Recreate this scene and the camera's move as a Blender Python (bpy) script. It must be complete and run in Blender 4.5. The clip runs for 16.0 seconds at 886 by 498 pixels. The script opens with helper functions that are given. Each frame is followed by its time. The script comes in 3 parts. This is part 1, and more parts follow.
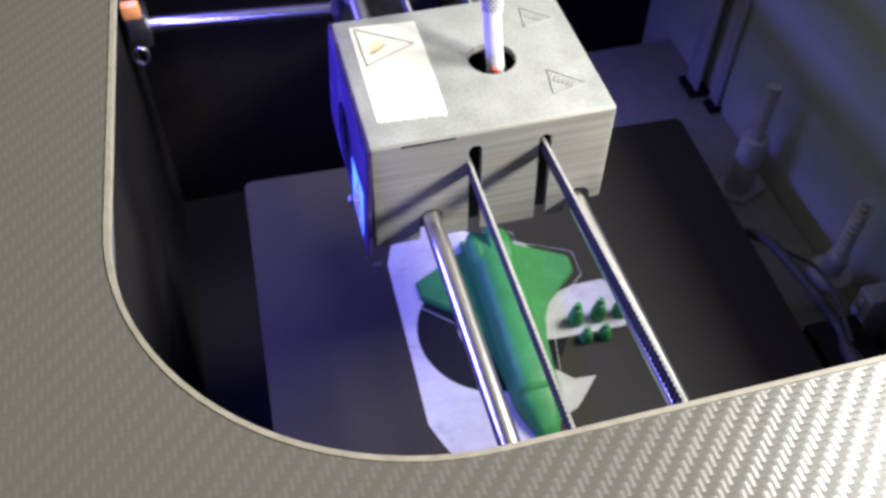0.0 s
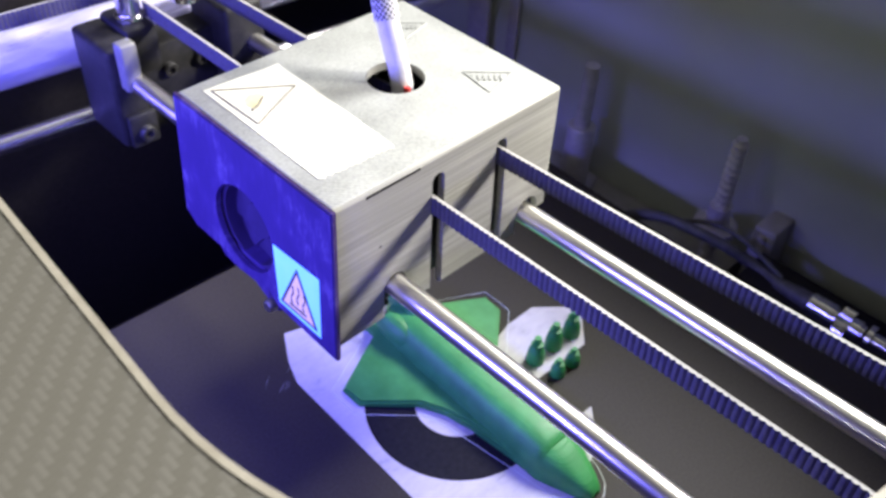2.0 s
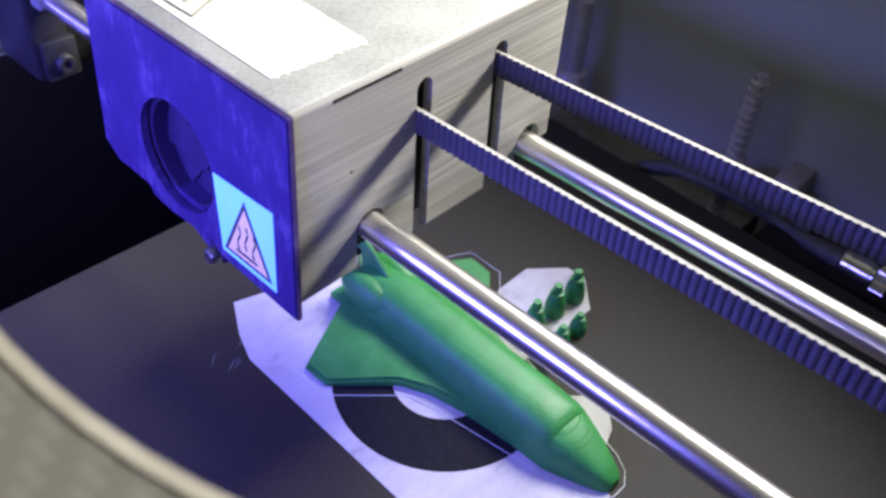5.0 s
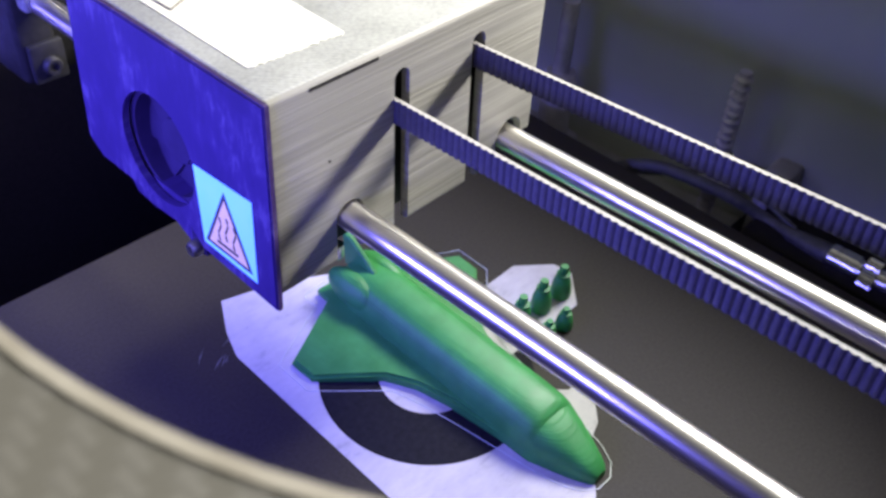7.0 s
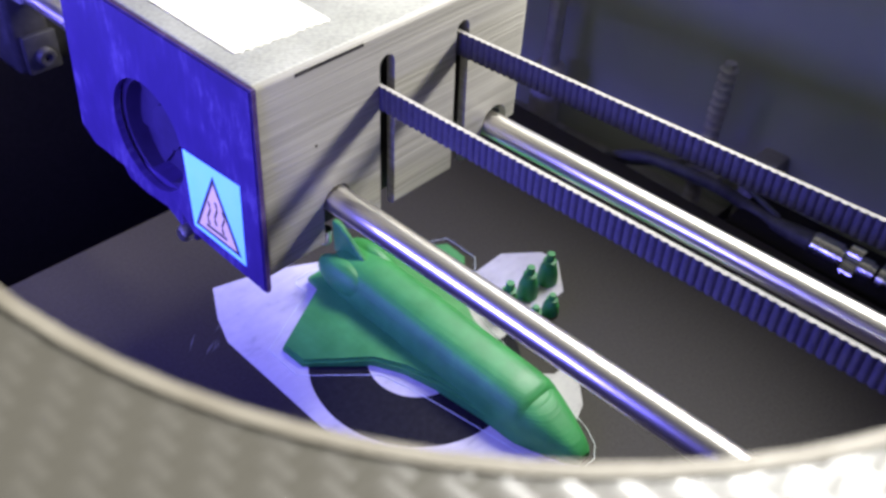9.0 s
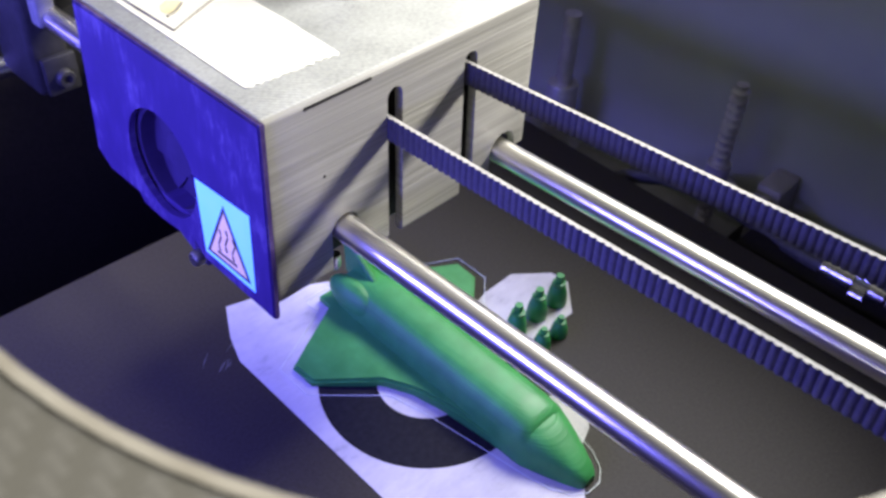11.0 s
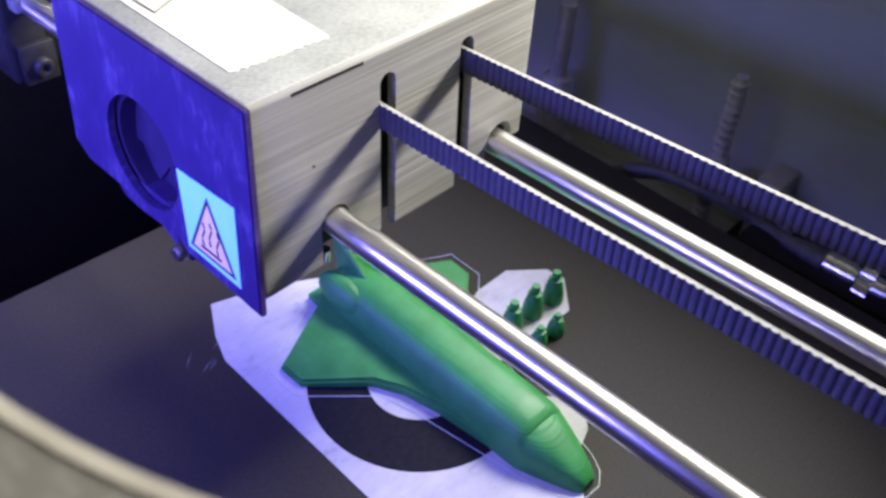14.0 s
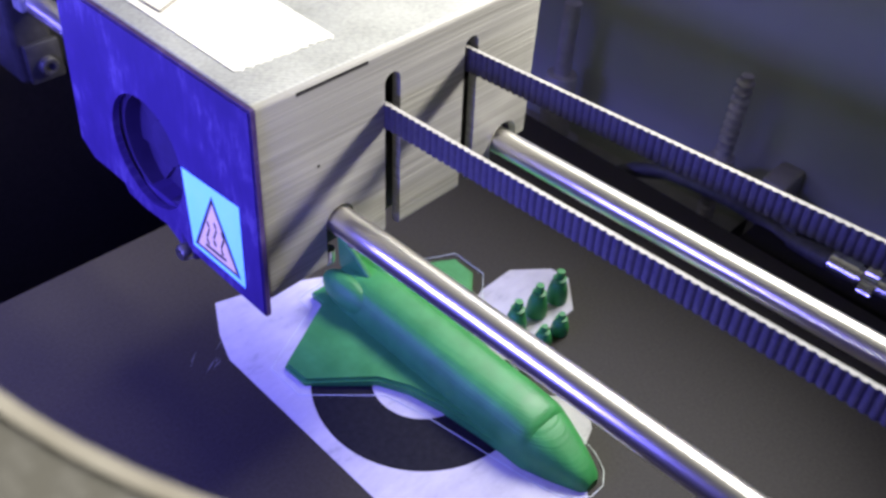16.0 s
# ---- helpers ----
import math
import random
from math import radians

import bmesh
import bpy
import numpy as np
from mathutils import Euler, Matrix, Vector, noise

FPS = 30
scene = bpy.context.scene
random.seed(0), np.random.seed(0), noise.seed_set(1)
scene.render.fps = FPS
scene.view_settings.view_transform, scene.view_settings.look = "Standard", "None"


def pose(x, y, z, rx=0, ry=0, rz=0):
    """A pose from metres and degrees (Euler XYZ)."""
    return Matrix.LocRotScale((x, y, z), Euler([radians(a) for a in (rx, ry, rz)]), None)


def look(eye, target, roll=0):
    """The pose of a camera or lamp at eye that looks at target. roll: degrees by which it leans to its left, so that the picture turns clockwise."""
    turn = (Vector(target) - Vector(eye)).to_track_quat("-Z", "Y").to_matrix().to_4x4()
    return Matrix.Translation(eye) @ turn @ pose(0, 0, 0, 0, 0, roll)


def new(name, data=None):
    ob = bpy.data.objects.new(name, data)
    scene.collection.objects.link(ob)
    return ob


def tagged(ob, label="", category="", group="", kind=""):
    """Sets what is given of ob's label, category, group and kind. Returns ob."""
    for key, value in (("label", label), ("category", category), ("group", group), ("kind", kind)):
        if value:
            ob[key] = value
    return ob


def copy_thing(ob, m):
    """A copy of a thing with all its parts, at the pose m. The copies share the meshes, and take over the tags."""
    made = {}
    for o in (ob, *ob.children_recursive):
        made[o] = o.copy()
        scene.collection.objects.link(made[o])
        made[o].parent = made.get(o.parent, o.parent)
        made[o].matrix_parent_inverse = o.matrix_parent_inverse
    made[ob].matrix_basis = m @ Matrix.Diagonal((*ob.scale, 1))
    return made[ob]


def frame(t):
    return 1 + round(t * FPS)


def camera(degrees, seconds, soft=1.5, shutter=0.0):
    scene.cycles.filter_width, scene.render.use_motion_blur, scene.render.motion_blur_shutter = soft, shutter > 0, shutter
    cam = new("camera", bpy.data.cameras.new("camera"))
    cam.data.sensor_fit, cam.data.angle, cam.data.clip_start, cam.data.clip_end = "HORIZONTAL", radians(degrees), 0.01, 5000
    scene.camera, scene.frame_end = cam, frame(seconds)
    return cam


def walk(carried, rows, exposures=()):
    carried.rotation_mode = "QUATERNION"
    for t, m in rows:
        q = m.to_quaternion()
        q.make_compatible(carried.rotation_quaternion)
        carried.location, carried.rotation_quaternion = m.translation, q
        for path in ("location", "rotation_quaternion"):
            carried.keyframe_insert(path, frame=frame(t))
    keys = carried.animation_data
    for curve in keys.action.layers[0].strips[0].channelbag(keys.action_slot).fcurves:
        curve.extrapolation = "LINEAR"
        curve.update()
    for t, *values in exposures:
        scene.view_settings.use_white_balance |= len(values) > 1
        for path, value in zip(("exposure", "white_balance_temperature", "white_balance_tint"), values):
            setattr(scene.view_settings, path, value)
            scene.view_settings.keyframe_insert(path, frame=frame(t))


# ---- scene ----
cam = camera(51.88, 16.0, soft=2.8)
# the small lens is close enough to its subject to blur what is nearer and farther
cam.data.dof.use_dof = True
cam.data.dof.focus_distance = 0.240
cam.data.dof.aperture_fstop = 25.0
ROWS = [
    (0, 0.06003, -0.02329, 0.35614, 39.751, -0.618, -14.800),
    (0.5, 0.03178, -0.00449, 0.34142, 40.802, -1.165, -24.362),
    (1, 0.01194, 0.02038, 0.33106, 42.668, -0.766, -33.222),
    (1.5, -0.00920, 0.04701, 0.31383, 44.775, -1.645, -40.994),
    (2, -0.01798, 0.06270, 0.28609, 47.367, -2.514, -44.241),
    (2.5, -0.00604, 0.07908, 0.26103, 48.663, -2.726, -45.710),
    (3, -0.00260, 0.08861, 0.24769, 47.853, -2.745, -45.683),
    (3.5, -0.00439, 0.09060, 0.23993, 47.474, -3.432, -46.227),
    (4, -0.00085, 0.09069, 0.23612, 47.357, -3.704, -46.276),
    (6.5, 0.00163, 0.08201, 0.23020, 48.204, -3.256, -46.996),
    (7, 0.00112, 0.08082, 0.22926, 48.437, -3.104, -46.874),
    (7.5, 0.00141, 0.08105, 0.22923, 48.285, -3.154, -46.973),
    (8, 0.00037, 0.07856, 0.22877, 48.433, -3.005, -47.023),
    (8.5, -0.00065, 0.07792, 0.22932, 48.446, -3.118, -47.004),
    (9, -0.00143, 0.07434, 0.22994, 48.334, -3.166, -47.099),
    (9.5, -0.00564, 0.06890, 0.24737, 48.072, -2.555, -46.232),
    (12, 0.00658, 0.07802, 0.23055, 48.571, -2.886, -45.914),
    (12.5, 0.00671, 0.07944, 0.23001, 48.242, -3.154, -46.040),
    (13, 0.00644, 0.07877, 0.22916, 48.372, -3.101, -46.158),
    (13.5, 0.00634, 0.07898, 0.22925, 48.377, -3.130, -46.268),
    (14, 0.00637, 0.07915, 0.22933, 48.402, -3.176, -46.381),
    (14.5, 0.00630, 0.07836, 0.22906, 48.507, -3.079, -46.305),
    (15, 0.00610, 0.07874, 0.22902, 48.472, -3.174, -46.277),
    (15.5, 0.00589, 0.07861, 0.22888, 48.550, -3.047, -46.189),
    (16, 0.00628, 0.07953, 0.22954, 48.287, -3.115, -46.168),
]
EXPOSURES = [(0.0, 0.14), (1.0, 0.20), (2.0, 0.48), (3.0, 0.46), (4.2, 0.34), (7.0, 0.30), (16.0, 0.29)]
walk(cam, [(t, pose(x, y, z, rx, ry, rz)) for t, x, y, z, rx, ry, rz in ROWS], EXPOSURES)

# ---------------------------------------------------------------- light
world = bpy.data.worlds.new("room")
scene.world = world
world.use_nodes = True
wn = world.node_tree.nodes
wn["Background"].inputs[1].default_value = 0.40
# a room that is brighter overhead and towards its window
way = wn.new("ShaderNodeTexCoord")
lean = wn.new("ShaderNodeVectorMath")
lean.operation = "DOT_PRODUCT"
lean.inputs[1].default_value = (0.80, 0.22, 0.50)
rise = wn.new("ShaderNodeValToRGB")
rise.color_ramp.elements[0].position, rise.color_ramp.elements[0].color = 0.12, (0.130, 0.128, 0.118, 1)
rise.color_ramp.elements[1].position, rise.color_ramp.elements[1].color = 0.95, (1.0, 0.97, 0.91, 1)
world.node_tree.links.new(way.outputs["Generated"], lean.inputs[0])
world.node_tree.links.new(lean.outputs["Value"], rise.inputs[0])
world.node_tree.links.new(rise.outputs[0], wn["Background"].inputs[0])


def area(name, eye, target, sx, sy, watts, colour):
    data = bpy.data.lights.new(name, "AREA")
    data.shape, data.size, data.size_y, data.energy, data.color = "RECTANGLE", sx, sy, watts, colour
    ob = new(name, data)
    ob.matrix_world = look(eye, target)
    return ob


# the room's lamp, beyond the front right corner of the printer
area("room_lamp", (0.95, -0.42, 0.62), (0.15, 0.2, 0.1), 0.16, 0.16, 22.0, (1.0, 0.95, 0.86))
# the bright window of the room, up to the right
area("window_light", (1.05, 0.30, 1.12), (0.15, 0.2, 0.1), 0.50, 0.50, 29.0, (1.0, 0.985, 0.96))
# the printer's blue light strip along the left wall
area("led_strip_light", (0.004, 0.303, 0.114), (0.12, 0.303, 0.084), 0.27, 0.022, 0.98, (0.15, 0.14, 1.0))

# ---------------------------------------------------------------- materials


class Mat:
    """A small builder of node materials."""

    def __init__(self, name, colour, rough=0.5, metal=0.0, coat=0.0, spec=0.5):
        self.m = bpy.data.materials.new(name)
        self.m.use_nodes = True
        self.t = self.m.node_tree
        self.b = self.t.nodes["Principled BSDF"]
        self.b.inputs["Base Color"].default_value = (*colour, 1)
        self.b.inputs["Roughness"].default_value = rough
        self.b.inputs["Metallic"].default_value = metal
        self.b.inputs["Coat Weight"].default_value = coat
        self.b.inputs["Specular IOR Level"].default_value = spec
        self.c = self.t.nodes.new("ShaderNodeTexCoord").outputs["Object"]

    def node(self, kind, ins=(), **props):
        n = self.t.nodes.new(kind)
        if "operation" in props:
            n.operation = props["operation"]
        if "wave_type" in props:
            n.wave_type = props["wave_type"]
        if "bands_direction" in props:
            n.bands_direction = props["bands_direction"]
        if "data_type" in props:
            n.data_type = props["data_type"]
        for key, value in ins:
            if isinstance(value, bpy.types.NodeSocket):
                self.t.links.new(value, n.inputs[key])
            else:
                n.inputs[key].default_value = value
        return n

    def scaled(self, sx, sy, sz):
        return self.node("ShaderNodeMapping", (("Vector", self.c), ("Scale", (sx, sy, sz)))).outputs[0]

    def noise(self, scale, detail=4.0, vector=None, rough=0.6):
        return self.node("ShaderNodeTexNoise", (("Vector", vector or self.c), ("Scale", scale), ("Detail", detail), ("Roughness", rough))).outputs[0]

    def math(self, op, a, b=0.0):
        return self.node("ShaderNodeMath", ((0, a), (1, b)), operation=op).outputs[0]

    def ramp(self, value, stops):
        n = self.node("ShaderNodeValToRGB", ((0, value),))
        while len(n.color_ramp.elements) < len(stops):
            n.color_ramp.elements.new(0.5)
        for e, (p, col) in zip(n.color_ramp.elements, stops):
            e.position, e.color = p, (*col, 1)
        return n.outputs[0]

    def mix(self, fac, a, b):
        n = self.node("ShaderNodeMix", (("Factor", fac),), data_type="RGBA")
        for key, value in ((6, a), (7, b)):
            if isinstance(value, bpy.types.NodeSocket):
                self.t.links.new(value, n.inputs[key])
            else:
                n.inputs[key].default_value = (*value, 1)
        return n.outputs[2]

    def colour(self, socket):
        self.t.links.new(socket, self.b.inputs["Base Color"])
        return self

    def rough(self, value, lo, hi):
        n = self.node("ShaderNodeMapRange", ((0, value), (3, lo), (4, hi)))
        self.t.links.new(n.outputs[0], self.b.inputs["Roughness"])
        return self

    def bump(self, height, strength, distance):
        n = self.node("ShaderNodeBump", (("Height", height), ("Strength", strength), ("Distance", distance)))
        self.t.links.new(n.outputs[0], self.b.inputs["Normal"])
        return self


def make_grey_print():
    """Grey printed plastic with uneven horizontal layer lines."""
    k = Mat("grey_printed_plastic", (0.33, 0.33, 0.31), 0.5, 0, 0, 0.5)
    fine = k.noise(1.0, 2.0, k.scaled(9, 9, 1500))
    broad = k.noise(1.0, 3.0, k.scaled(6, 6, 420))
    blot = k.noise(60.0, 5.0)
    s = k.math("ADD", k.math("MULTIPLY", fine, 0.5), k.math("MULTIPLY", broad, 0.5))
    col = k.ramp(s, [(0.3, (0.165, 0.163, 0.150)), (0.5, (0.275, 0.272, 0.253)), (0.68, (0.38, 0.377, 0.35))])
    k.colour(k.mix(k.math("MULTIPLY", blot, 0.35), col, (0.26, 0.26, 0.25)))
    return k.rough(broad, 0.36, 0.62).bump(s, 0.75, 0.0006).m


def make_grey_top():
    """The same plastic where the nozzle laid it in flat diagonal strokes."""
    k = Mat("grey_printed_top", (0.36, 0.37, 0.36), 0.45)
    wave = k.node("ShaderNodeTexWave", (("Vector", k.scaled(1, 1, 0.01)), ("Scale", 420.0), ("Distortion", 1.5)), wave_type="BANDS", bands_direction="DIAGONAL").outputs[1]
    blot = k.noise(45.0, 6.0)
    fleck = k.noise(900.0, 3.0)
    mixed = k.math("ADD", k.math("MULTIPLY", blot, 0.55), k.math("MULTIPLY", fleck, 0.45))
    k.colour(k.ramp(mixed, [(0.32, (0.22, 0.228, 0.222)), (0.52, (0.325, 0.335, 0.325)), (0.70, (0.42, 0.43, 0.42))]))
    return k.rough(blot, 0.38, 0.6).bump(k.math("ADD", k.math("MULTIPLY", wave, 0.4), mixed), 0.35, 0.0004).m


def make_carbon(name, lo, hi, rough, cell, gloss):
    """Woven carbon look: a two by two twill whose crossing strands shine unequally."""
    k = Mat(name, lo, rough, 0, 0.0, 0.5)
    sep = k.node("ShaderNodeSeparateXYZ", (("Vector", k.node("ShaderNodeMapping", (("Vector", k.c), ("Scale", (1 / cell,) * 3))).outputs[0]),))
    u, v = k.math("ADD", sep.outputs[0], sep.outputs[2]), sep.outputs[1]
    fu, fv = k.math("FLOOR", u), k.math("FLOOR", v)
    twill = k.math("LESS_THAN", k.math("FLOORED_MODULO", k.math("SUBTRACT", fu, fv), 4.0), 2.0)
    hu, hv = k.math("PINGPONG", u, 0.5), k.math("PINGPONG", v, 0.5)
    strand = k.math("ADD", k.math("MULTIPLY", twill, hu), k.math("MULTIPLY", k.math("SUBTRACT", 1.0, twill), hv))
    grime = k.noise(70.0, 5.0)
    fac = k.math("ADD", k.math("MULTIPLY", twill, 0.7), k.math("MULTIPLY", strand, 0.6))
    col = k.mix(fac, lo, hi)
    k.colour(k.mix(k.math("MULTIPLY", grime, 0.5), col, tuple(0.6 * a + 0.4 * b for a, b in zip(lo, hi))))
    k.rough(grime, rough * 0.8, rough * 1.3)
    k.t.links.new(k.math("ADD", k.math("MULTIPLY", twill, 0.75 * gloss), 0.4 * gloss), k.b.inputs["Specular IOR Level"])
    return k.bump(k.math("ADD", strand, k.math("MULTIPLY", grime, 0.5)), 0.16, 0.0004).m


def make_green():
    """Green printed plastic with layer lines and slight sheen."""
    k = Mat("green_printed_plastic", (0.03, 0.26, 0.07), 0.5, 0, 0, 0.42)
    lines = k.noise(1.0, 2.0, k.scaled(25, 25, 2600))
    blot = k.noise(130.0, 4.0)
    k.colour(k.ramp(blot, [(0.3, (0.030, 0.215, 0.052)), (0.7, (0.050, 0.290, 0.078))]))
    k.b.inputs["Subsurface Weight"].default_value = 0.0
    return k.rough(blot, 0.42, 0.52).bump(lines, 0.5, 0.0004).m


def make_speckled(name, lo, hi, scale, rl, rh, metal=0.0, bump=0.1, coat=0.0, spec=0.5, detail=5.0):
    k = Mat(name, lo, rl, metal, coat, spec)
    n = k.noise(scale, detail)
    k.colour(k.ramp(n, [(0.32, lo), (0.7, hi)]))
    return k.rough(k.noise(scale * 3.1, 3.0), rl, rh).bump(n, bump, 0.0003).m


def make_print_white():
    """White screen print on the plate, streaked with glue and scratches."""
    k = Mat("white_plate_print", (0.7, 0.7, 0.7), 0.5, 0, 0, 0.2)
    streak = k.noise(1.0, 6.0, k.node("ShaderNodeMapping", (("Vector", k.c), ("Scale", (70, 260, 1)), ("Rotation", (0, 0, 0.7)))).outputs[0], 0.75)
    blot = k.noise(90.0, 6.0)
    s = k.math("MULTIPLY", k.math("ADD", streak, blot), 0.5)
    k.colour(k.ramp(s, [(0.34, (0.34, 0.33, 0.34)), (0.44, (0.48, 0.47, 0.47)), (0.60, (0.56, 0.55, 0.54))]))
    return k.rough(blot, 0.55, 0.75).bump(s, 0.15, 0.0002).m


def make_steel(name, colour, rough, axis):
    k = Mat(name, colour, rough, 1.0)
    sc = [900.0, 900.0, 900.0]
    sc[axis] = 6.0
    n = k.noise(1.0, 3.0, k.scaled(*sc))
    k.colour(k.ramp(n, [(0.3, tuple(0.86 * c for c in colour)), (0.7, colour)]))
    return k.rough(n, rough * 0.92, rough * 1.1).bump(n, 0.008, 0.0001).m


GREY, GREY_TOP = make_grey_print(), make_grey_top()
CARBON = make_carbon("carbon_weave_cover", (0.098, 0.094, 0.080), (0.112, 0.107, 0.092), 0.29, 0.0016, 1.0)


def make_side_wall():
    """Satin dark grey sheet with a faint brushed streak."""
    k = Mat("satin_grey_side_wall", (0.3, 0.32, 0.23), 0.4, 0, 0, 0.5)
    streak = k.noise(1.0, 4.0, k.node("ShaderNodeMapping", (("Vector", k.c), ("Rotation", (0.6, 0, 0)), ("Scale", (1, 700, 25)))).outputs[0], 0.6)
    blot = k.noise(14.0, 4.0)
    k.colour(k.ramp(blot, [(0.3, (0.43, 0.46, 0.395)), (0.7, (0.50, 0.53, 0.46))]))
    return k.rough(blot, 0.32, 0.46).bump(streak, 0.05, 0.0003).m


SIDE_WALL = make_side_wall()
GREEN = make_green()
WHITE_PRINT = make_print_white()
ROD = make_steel("polished_steel_rod", (0.95, 0.92, 0.85), 0.29, 1)
ROD_X = make_steel("polished_steel_rail", (0.93, 0.92, 0.90), 0.26, 0)


def make_foil():
    """Bright wavy metal tape, whose dents break up what it mirrors."""
    k = Mat("wavy_violet_lit_metal", (0.72, 0.70, 0.88), 0.22, 0.55)
    wave = k.noise(1.0, 3.0, k.scaled(22, 90, 90))
    # the lilac in these tones paints the strip's violet light onto the metal
    k.colour(k.ramp(wave, [(0.3, (0.58, 0.55, 0.80)), (0.7, (0.86, 0.85, 0.95))]))
    return k.rough(wave, 0.2, 0.42).bump(wave, 0.5, 0.004).m


BRUSHED = make_foil()
NICKEL = make_speckled("nickel_plated_metal", (0.62, 0.61, 0.58), (0.78, 0.77, 0.74), 300, 0.14, 0.3, 1.0, 0.05)
DULL_METAL = make_speckled("dull_oiled_metal", (0.25, 0.24, 0.24), (0.42, 0.40, 0.38), 200, 0.3, 0.5, 1.0, 0.1)
RUBBER = make_speckled("black_belt_rubber", (0.054, 0.051, 0.074), (0.082, 0.078, 0.108), 700, 0.45, 0.65, 0, 0.2)
# paler rubber colour with the lamplight on the belts' top edges painted in
BELT_LIT_TOP = make_speckled("belt_rubber_lit_top", (0.30, 0.29, 0.285), (0.50, 0.49, 0.475), 900, 0.5, 0.7, 0, 0.2)
PLATE = make_speckled("dark_coated_build_plate", (0.026, 0.0230, 0.0170), (0.041, 0.0365, 0.0285), 900, 0.55, 0.66, 0, 0.25, 0, 0.2)
BOLT = make_speckled("oiled_black_bolt", (0.018, 0.017, 0.018), (0.032, 0.031, 0.032), 300, 0.45, 0.6, 0, 0.1, 0, 0.35)
BLACK = make_speckled("black_plastic", (0.012, 0.012, 0.013), (0.026, 0.025, 0.026), 250, 0.45, 0.65, 0, 0.2, 0, 0.25)
BLACK_STEEL = make_speckled("black_powder_coated_steel", (0.007, 0.006, 0.007), (0.014, 0.012, 0.013), 500, 0.6, 0.8, 0, 0.3, 0, 0.2)


def make_side_plate():
    """Smooth violet plastic with faint rubbed streaks."""
    k = Mat("smooth_violet_side_plate", (0.07, 0.04, 0.17), 0.45, 0, 0, 0.1)
    rub = k.noise(1.0, 6.0, k.node("ShaderNodeMapping", (("Vector", k.c), ("Scale", (1, 420, 120)), ("Rotation", (0.5, 0, 0)))).outputs[0], 0.75)
    patch = k.noise(55.0, 3.0)
    s = k.math("MULTIPLY", rub, patch)
    k.colour(k.ramp(s, [(0.18, (0.034, 0.021, 0.084)), (0.27, (0.041, 0.0245, 0.098)), (0.36, (0.085, 0.062, 0.15))]))
    return k.rough(patch, 0.4, 0.58).bump(rub, 0.06, 0.0003).m


FAN_PLATE = make_side_plate()
LABEL = make_speckled("white_paper_label", (0.66, 0.65, 0.62), (0.73, 0.72, 0.69), 120, 0.45, 0.6, 0, 0.03)
HOT_LABEL = make_speckled("pale_cyan_sticker", (0.28, 0.92, 0.95), (0.33, 0.95, 0.97), 120, 0.45, 0.6, 0, 0.03)
LABEL_PINK = make_speckled("pale_orange_ink", (0.80, 0.62, 0.24), (0.86, 0.68, 0.28), 200, 0.5, 0.6)
YELLOW = make_speckled("faded_yellow_ink", (0.66, 0.56, 0.30), (0.80, 0.74, 0.55), 160, 0.5, 0.6)
GREY_INK = make_speckled("faded_grey_ink", (0.16, 0.15, 0.13), (0.34, 0.32, 0.29), 220, 0.5, 0.6)
INK = make_speckled("black_ink", (0.02, 0.018, 0.02), (0.05, 0.045, 0.045), 200, 0.5, 0.6)
SLEEVE = make_speckled("white_cable_sleeve", (0.55, 0.54, 0.56), (0.72, 0.71, 0.72), 260, 0.4, 0.6, 0, 0.3)
RED = make_speckled("red_wire", (0.55, 0.03, 0.03), (0.65, 0.05, 0.04), 200, 0.4, 0.5)
EDGE = make_speckled("pale_cut_edge", (0.22, 0.20, 0.16), (0.30, 0.28, 0.235), 200, 0.4, 0.6)
CABLE = make_speckled("dark_cable", (0.05, 0.05, 0.055), (0.10, 0.10, 0.105), 300, 0.4, 0.55)
SKIRT = make_speckled("pale_skirt_filament", (0.62, 0.70, 0.66), (0.75, 0.82, 0.79), 400, 0.3, 0.45)
RECESS = make_speckled("dark_grey_coated_steel", (0.34, 0.33, 0.31), (0.42, 0.41, 0.39), 120, 0.45, 0.6)
INK_MATT = make_speckled("matt_black_plate_print", (0.010, 0.010, 0.013), (0.018, 0.018, 0.022), 500, 0.7, 0.85, 0, 0.2, 0, 0.1)
STRIP = make_speckled("grey_strip_plastic", (0.34, 0.32, 0.36), (0.44, 0.42, 0.46), 200, 0.45, 0.6)
LIFT = make_speckled("greased_grey_metal", (0.50, 0.48, 0.52), (0.64, 0.62, 0.66), 200, 0.3, 0.45, 0.3)
FAN_DARK = make_speckled("dark_violet_fan_plastic", (0.022, 0.014, 0.048), (0.030, 0.019, 0.062), 150, 0.6, 0.75, 0, 0.1, 0, 0.15)
GREY_CLAMP = make_speckled("grey_clamp_plastic", (0.14, 0.14, 0.14), (0.20, 0.20, 0.195), 150, 0.4, 0.55)
SMEAR = make_speckled("dried_glue", (0.09, 0.09, 0.095), (0.17, 0.17, 0.175), 400, 0.4, 0.6)
# plain orange that paints the glow of a small light
ORANGE_GLOW = make_speckled("orange_glow_colour", (0.75, 0.28, 0.04), (0.85, 0.36, 0.07), 200, 0.4, 0.5)
LED_BODY = make_speckled("led_strip_body", (0.10, 0.10, 0.11), (0.16, 0.16, 0.17), 200, 0.4, 0.5)

# ---------------------------------------------------------------- mesh helpers


